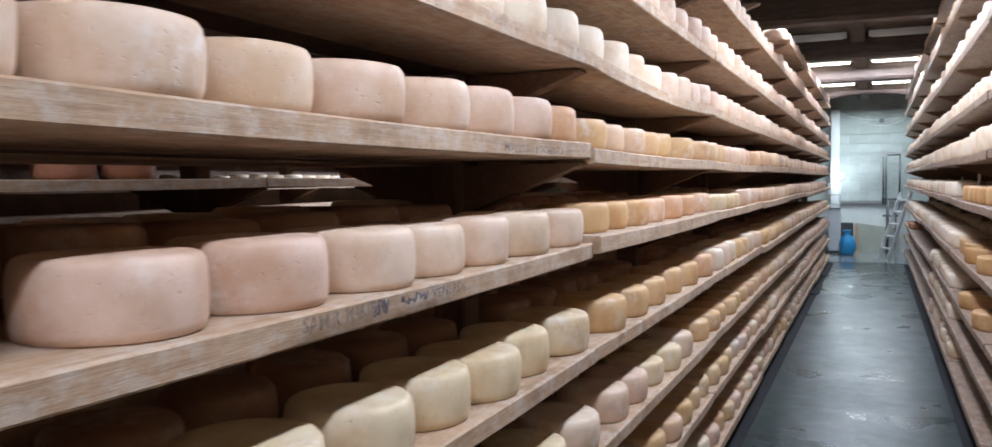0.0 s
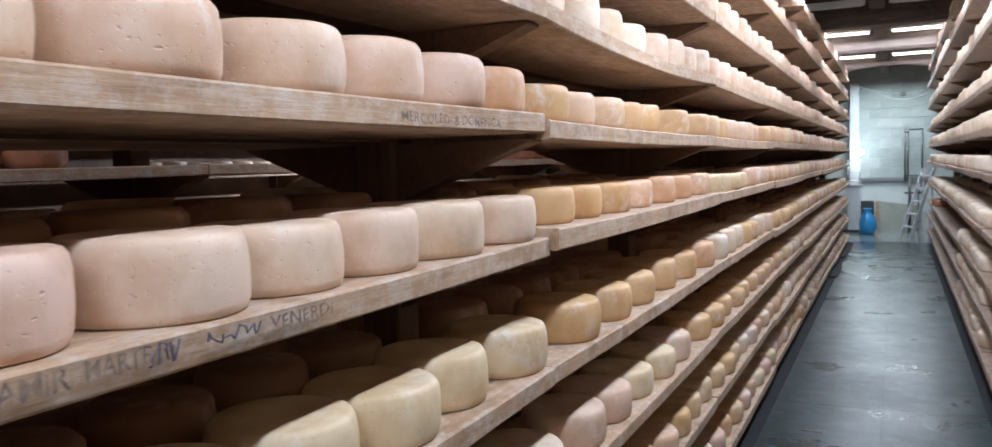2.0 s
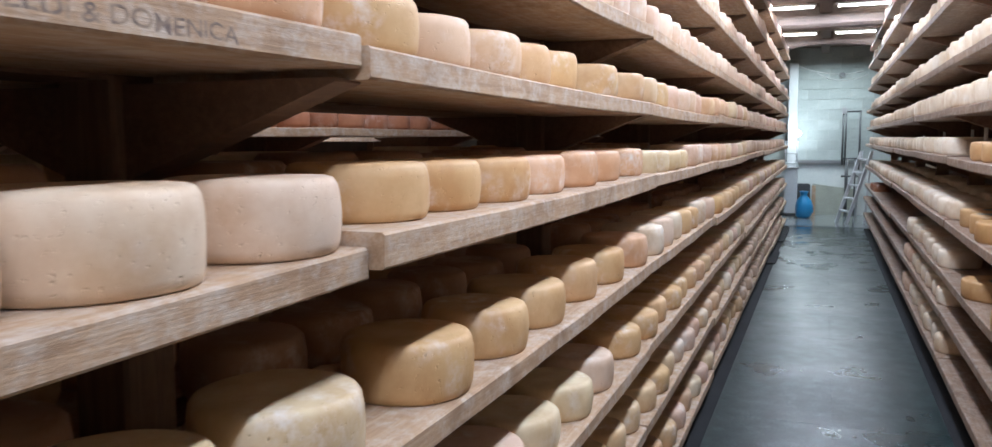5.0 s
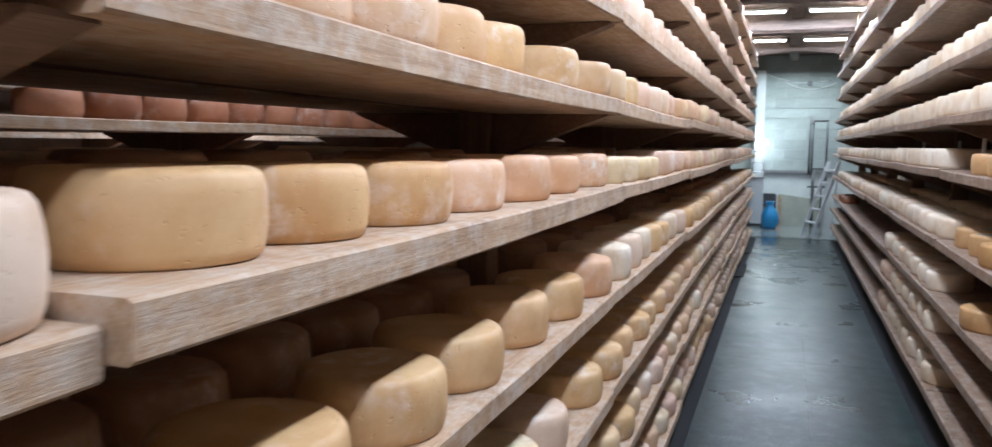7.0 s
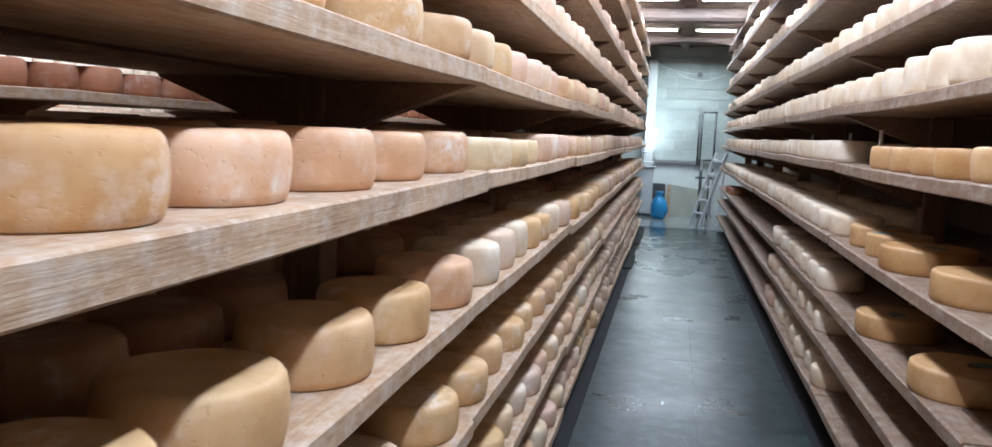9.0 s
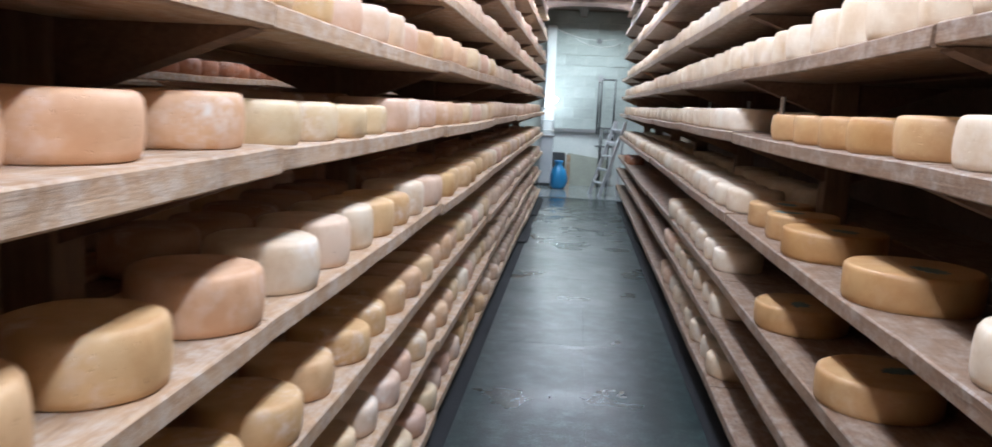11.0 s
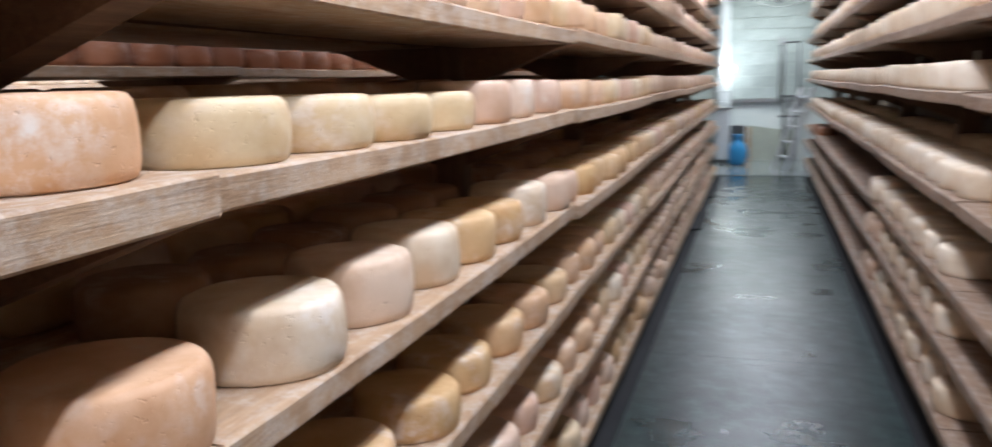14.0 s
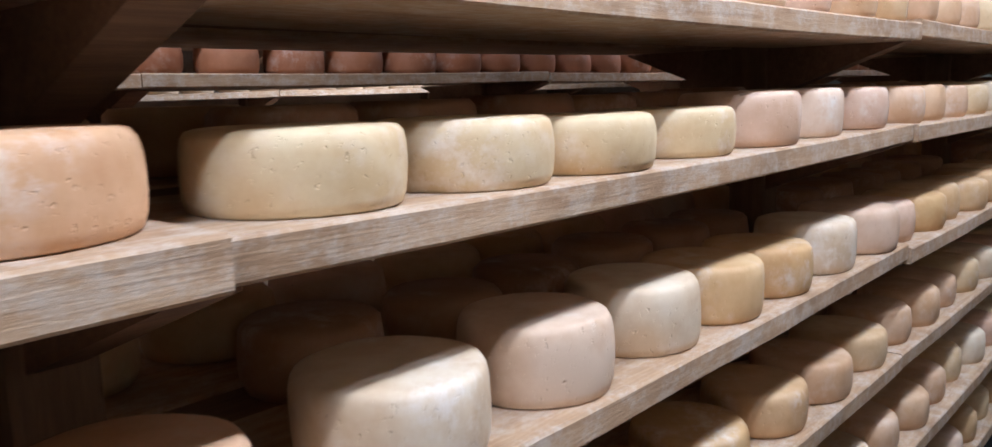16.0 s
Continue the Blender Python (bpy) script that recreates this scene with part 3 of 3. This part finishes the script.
# right rack: whites, with a stretch of orange wheels and empty boards low down
for i, z in enumerate(RIGHT):
    ys = []
    if i == 4:
        for y in (4.94, 5.25, 5.545, 5.85, 6.165):
            put_wheel(0.64, y, top_at(tops_r, joints_r, -1, i, y), "orange")
        ys = [4.35, 4.62]
        y = 7.2
    elif i == 3:
        for y in (5.13, 5.79, 6.19, 6.53):
            put_wheel(0.665, y, top_at(tops_r, joints_r, -1, i, y), "orange", True, middling=y > 6)
        ys = [4.10, 4.43]
        y = 6.95
    elif i == 2:
        for y in (5.25, 6.07):
            put_wheel(0.66, y, top_at(tops_r, joints_r, -1, i, y), "orange", True)
        y = 7.15
    elif i in (0, 1):
        y = 7.05 + 0.1 * i
    else:
        y = -2.4
    # unseen stock added nearer the start; pale rinds bounce light onto the left rack
    if i < 5:
        back = {4: 4.35, 3: 4.10}.get(i, 4.7) - 0.30
        while back > -2.4:
            ys.append(back)
            back -= 0.29 + rng.uniform(0, 0.02)
    stop = 9.6 if i < 3 else YB - 0.15
    while y < stop:
        ys.append(y)
        y += (0.275 if i > 2 else 0.31) + rng.uniform(-0.006, 0.014)
    for y in ys:
        t = top_at(tops_r, joints_r, -1, i, y)
        if t is None:
            continue
        x = 0.635 + rng.uniform(-0.01, 0.012)
        if 4 < y < 9.0:
            put_wheel(x, y, t, "white", tall=1.3 if i == 5 and y < 5.8 else 1.12 if i == 5 else 1.0)
        else:
            far_wheel("r%d" % i, x, y, t, "pink" if i < 2 else "white")
    if i >= 3:
        y = 7.1
        while y < YB - 0.2:
            if min(abs(y - j) for j in joints_r) > 0.19:
                far_wheel("rm", 0.95, y, z, "white", r=0.118)
            y += 0.29
for i in (3, 2):
    for y in (14.9, 15.3, 15.65):
        put_wheel(0.64, y, top_at(tops_r, joints_r, -1, i, y), "red")

# racks of the next aisles
for i, z in enumerate(FAR):
    y = joints_b[1] + 0.2
    while y < YB:
        t = top_at(tops_b, joints_b, 1, i, y)
        if t is not None and not (y < 3.0 and rng.random() < 0.3) and not (i == 4 and 2.75 < y < 4.25):
            far_wheel("b", RACK_B + 0.325, y, t, "red", r=0.118)
        y += 0.285 + rng.uniform(0, 0.02)
for i, z in enumerate(FAR2):
    y = joints_c[1] + 0.2
    while y < YB:
        t = top_at(tops_c, joints_c, 1, i, y)
        if t is not None and y > 6 and i != 3:
            far_wheel("c", RACK_C + 0.325, y, t, "white", r=0.12)
        y += 0.29
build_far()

# ---- writing on the board edges ----
def lettering(text, x, y0, y1, z, height, mat, lean=0.0):
    """Words in marker pen on a board's front edge, from y0 to y1."""
    cu = bpy.data.curves.new("lettering", "FONT")
    cu.body, cu.size = text, 1.0
    cu.offset = 0.012
    ob = new("lettering", cu)
    me = bpy.data.meshes.new_from_object(ob.evaluated_get(bpy.context.evaluated_depsgraph_get()))
    bpy.data.objects.remove(ob)
    bpy.data.curves.remove(cu)
    co = np.empty(len(me.vertices) * 3)
    me.vertices.foreach_get("co", co)
    co = co.reshape(-1, 3)
    lo, hi = co.min(0), co.max(0)
    out = np.zeros_like(co)
    u = (co[:, 0] - lo[0]) / (hi[0] - lo[0])
    out[:, 0] = 0.0006 * np.sin(u * 40)
    out[:, 1] = u * (y1 - y0)
    out[:, 2] = (co[:, 1] - lo[1]) / (hi[1] - lo[1]) * height + lean * u + 0.0015 * np.sin(u * 23)
    me.vertices.foreach_set("co", out.ravel())
    me.materials.clear()
    me.materials.append(mat)
    ob = new("lettering", me)
    ob.location = (x, y0, z)
    tagged(ob, "hand-written marker lettering on the shelf board's edge", "writing")


def scribble(x, y0, y1, z, height, seed):
    bm = bmesh.new()
    r2 = random.Random(seed)
    pts = [(x, y0 + (y1 - y0) * k / 16 + r2.uniform(-0.006, 0.006), z + height * r2.random()) for k in range(17)]
    tube(bm, pts, 0.0016, 5)
    tagged(part("scribble", bm, BLUEINK), "dark crossed-out marker scribble on the board's edge", "writing")


EDGE = -0.748
lettering("SAMiR", EDGE, 0.985, 1.078, 1.368, 0.024, INK)
lettering("MARTE", EDGE, 1.095, 1.18, 1.370, 0.022, INK)
scribble(EDGE, 1.18, 1.215, 1.364, 0.03, 4)
scribble(EDGE, 1.265, 1.36, 1.370, 0.02, 9)
lettering("VENERDi", EDGE, 1.375, 1.51, 1.370, 0.018, INK)
lettering("MERCOLEDi & DOMENICA", EDGE, 1.72, 2.11, 1.654, 0.018, INK)

def crumpled_sheet():
    """A crumpled pale blue plastic sheet lying on an empty shelf."""
    bm = bmesh.new()
    n, m = 26, 12
    g = []
    for i in range(n + 1):
        row = []
        for j in range(m + 1):
            u, v = i / n, j / m
            h = 0.14 * math.sin(math.pi * u) ** 0.5 * math.sin(math.pi * v) ** 0.5 * (0.6 + 0.6 * noise.noise((u * 7, v * 4, 2)))
            row.append(bm.verts.new((0.26 * (v - 0.5) + 0.03 * noise.noise((u * 5, v * 5, 8)), 0.52 * (u - 0.5), max(0.002, h))))
        g.append(row)
    for i in range(n):
        for j in range(m):
            bm.faces.new((g[i][j], g[i + 1][j], g[i + 1][j + 1], g[i][j + 1]))
    m2, nt, b = material("pale_blue_plastic", 0.25)
    b.inputs["Base Color"].default_value = (0.55, 0.66, 0.70, 1)
    o = part("plastic_sheet", bm, m2)
    o.location = (-6.05, 13.55, top_at(tops_c, joints_c, 1, 3, 13.55) + 0.002)
    tagged(o, "crumpled pale blue plastic sheet lying on an empty shelf", "plastic sheet")


crumpled_sheet()

# short white pins on the shelf
for y in (6.63, 8.1, 9.6, 11.2):
    bm = bmesh.new()
    px = 0.655 if y < 7 else 0.80
    rod(bm, (px, y, 1.435), (px, y, 1.60), 0.010, 10)
    tagged(part("plastic_pin", bm, TAG, smooth=True), "short white plastic pin standing on the shelf board", "pin")

# ---- things by the end wall ----
# white column and lamp bracket
c = box("column", (-0.86, -0.69, WALL_Y - 0.16, WALL_Y - 0.022, 0.0, 3.02), METAL_PAINT, bevel=0.01)
structure(c, "white painted metal column by the end wall", "column")


def wall_lamp():
    t = thing("wall_lamp", (-0.66, WALL_Y - 0.19, 1.63))
    bm = bmesh.new()
    rod(bm, (0, 0.02, 0), (0, -0.03, 0), 0.05, 16)
    part("base", bm, METAL_PAINT, t, smooth=False)
    bm = bmesh.new()
    bmesh.ops.create_uvsphere(bm, u_segments=16, v_segments=10, radius=0.058)
    bmesh.ops.translate(bm, verts=bm.verts[:], vec=(0, -0.06, 0))
    part("bulb", bm, BULB, t, "glowing cold white bulb", smooth=True)
    tagged(t, "small bright cold white lamp fixed to the column", "lamp")


wall_lamp()
lamp = bpy.data.lights.new("bulb_lamp", "POINT")
lamp.energy, lamp.color, lamp.shadow_soft_size = 6, (0.78, 0.92, 1.0), 0.06
new("bulb_lamp", lamp).location = (-0.6, WALL_Y - 0.42, 1.63)
# added area light without a fixture, to brighten the end wall
area("end_wall_fill", (-0.1, 18.3, 3.0), 1.2, 1.0, 50, (0.84, 0.97, 1.04))


def plastic_bag():
    """A filled blue bag tied at the neck."""
    bm = bmesh.new()
    prof = [(0, 0), (0.10, 0.0), (0.14, 0.04), (0.155, 0.13), (0.145, 0.24), (0.12, 0.33), (0.085, 0.39), (0.062, 0.43), (0.072, 0.47), (0.088, 0.51), (0.0, 0.49)]
    lathe(bm, prof, 28, 0.28, 3.3)
    b = part("plastic_bag", bm, BAG, smooth=True)
    b.location = (-0.50, 18.45, 0.02)
    tagged(b, "full bright blue plastic bag tied at the neck on the floor", "bag")


plastic_bag()


def leaning_panel():
    t = thing("leaning_panel", (0, 0, 0))
    bm = bmesh.new()
    p = [(-0.36, 0.02), (0.42, 0.02), (0.42, 0.53), (0.0, 0.58), (-0.36, 0.63)]
    a = [bm.verts.new((x, WALL_Y - 0.22 + 0.13 * z / 0.6, z)) for x, z in p]
    b = [bm.verts.new((x, WALL_Y - 0.19 + 0.13 * z / 0.6, z)) for x, z in p]
    bm.faces.new(a)
    bm.faces.new(b[::-1])
    for i in range(5):
        j = (i + 1) % 5
        bm.faces.new((a[i], b[i], b[j], a[j]))
    part("board", bm, CHIPBOARD, t)
    box("batten", (-0.37, -0.30, WALL_Y - 0.25, WALL_Y - 0.222, 0.02, 0.60), BOARD, t, "pale wooden batten")
    tagged(t, "grey-green panel leaning against the whitewashed wall", "panel")


leaning_panel()
o = box("crate", (-0.67, -0.40, WALL_Y - 0.40, WALL_Y - 0.14, 0.02, 0.64), DARKSTEEL, bevel=0.02)
tagged(o, "dark box standing on the floor by the end wall", "box")


def white_cabinet():
    """A narrow white enamel cabinet with rails above it."""
    t = thing("metal_cabinet", (-0.74, 18.9, 0.02))
    box("body", (-0.13, 0.10, -0.2, 0.2, 0.06, 0.92), METAL_PAINT, t, bevel=0.012)
    box("worktop", (-0.15, 0.13, -0.22, 0.22, 0.92, 0.95), STEEL, t, bevel=0.004)
    box("plinth", (-0.11, 0.08, -0.18, 0.18, 0.0, 0.06), DARKSTEEL, t)
    for z in (1.03, 1.22, 1.44):
        bm = bmesh.new()
        rod(bm, (-0.16, 0.12, z), (0.10, 0.12, z), 0.014, 10)
        part("rail", bm, METAL_PAINT, t, smooth=True)
    for x in (-0.14, 0.08):
        bm = bmesh.new()
        rod(bm, (x, 0.12, 0.95), (x, 0.12, 1.46), 0.012, 10)
        part("upright", bm, METAL_PAINT, t, smooth=True)
    tagged(t, "narrow white metal cabinet with a rail frame on top", "cabinet")


white_cabinet()


def ladder():
    """An aluminium step ladder leaning on the rack end."""
    t = thing("step_ladder", (0.37, 17.75, 0.02))
    t.rotation_euler = (0, 0, radians(28))
    for dy in (-0.17, 0.17):
        bm = bmesh.new()
        for s in (0,):
            v = []
            for z, x in ((0, -0.24), (1.28, 0.20)):
                v.append([bm.verts.new((x + a, dy + b, z)) for a, b in ((-0.03, -0.012), (0.03, -0.012), (0.03, 0.012), (-0.03, 0.012))])
            for i in range(4):
                bm.faces.new((v[0][i], v[0][(i + 1) % 4], v[1][(i + 1) % 4], v[1][i]))
            bm.faces.new(v[0][::-1])
            bm.faces.new(v[1])
        part("rail", bm, ALU, t)
        bm = bmesh.new()
        rod(bm, (0.20, dy * 0.9, 1.26), (0.10, dy, 0.0), 0.016)
        part("back_leg", bm, ALU, t)
    for k in range(5):
        z = 0.2 + 0.23 * k
        x = -0.24 + 0.344 * z
        box("step", (x - 0.045, x + 0.045, -0.158, 0.158, z, z + 0.025), ALU, t)
    tagged(t, "aluminium step ladder leaning at the rack's end", "ladder")


ladder()


def trolley():
    """A tall frame of dark steel tube standing by the wall."""
    t = thing("steel_frame", (0.32, WALL_Y - 0.45, 0.02))
    for x in (-0.16, -0.11, 0.14):
        bm = bmesh.new()
        rod(bm, (x, 0, 1.0 if x < 0 else 0.9), (x, 0, 2.02), 0.018)
        part("upright", bm, DARKSTEEL, t, smooth=True)
        bm = bmesh.new()
        rod(bm, (x * 0.55, 0, 0.0), (x * 0.55, 0, 1.12), 0.016)
        part("leg", bm, DARKSTEEL, t, smooth=True)
    for z in (2.02, 1.12, 0.78):
        bm = bmesh.new()
        rod(bm, (-0.17, 0, z), (0.16, 0, z), 0.018)
        part("crossbar", bm, DARKSTEEL, t, smooth=True)
    bm = bmesh.new()
    solid(bm, -0.19, -0.10, -0.03, 0.03, 1.98, 2.10)
    part("clamp", bm, STEEL, t)
    tagged(t, "tall dark steel tube frame standing by the end wall", "frame")


trolley()


def wall_cable():
    t = thing("cable", (0, WALL_Y - 0.01, 0))
    for k, (xa, za, xb, zb, sag) in enumerate(((-0.68, 2.96, 0.5, 2.83, 0.10), (-0.35, 2.82, 0.6, 2.78, 0.14))):
        bm = bmesh.new()
        pts = []
        for i in range(17):
            u = i / 16
            pts.append((xa + (xb - xa) * u, 0, za + (zb - za) * u - sag * 4 * u * (1 - u)))
        tube(bm, pts, 0.009, 6)
        part("wire", bm, CABLE, t, smooth=True)
    bm = bmesh.new()
    rod(bm, (0.12, 0.008, 2.77), (0.12, -0.03, 2.77), 0.05, 18)
    part("junction_box", bm, DARKSTEEL, t, "small dark round junction box")
    tagged(t, "pale cables sagging across the block wall", "cable")


wall_cable()
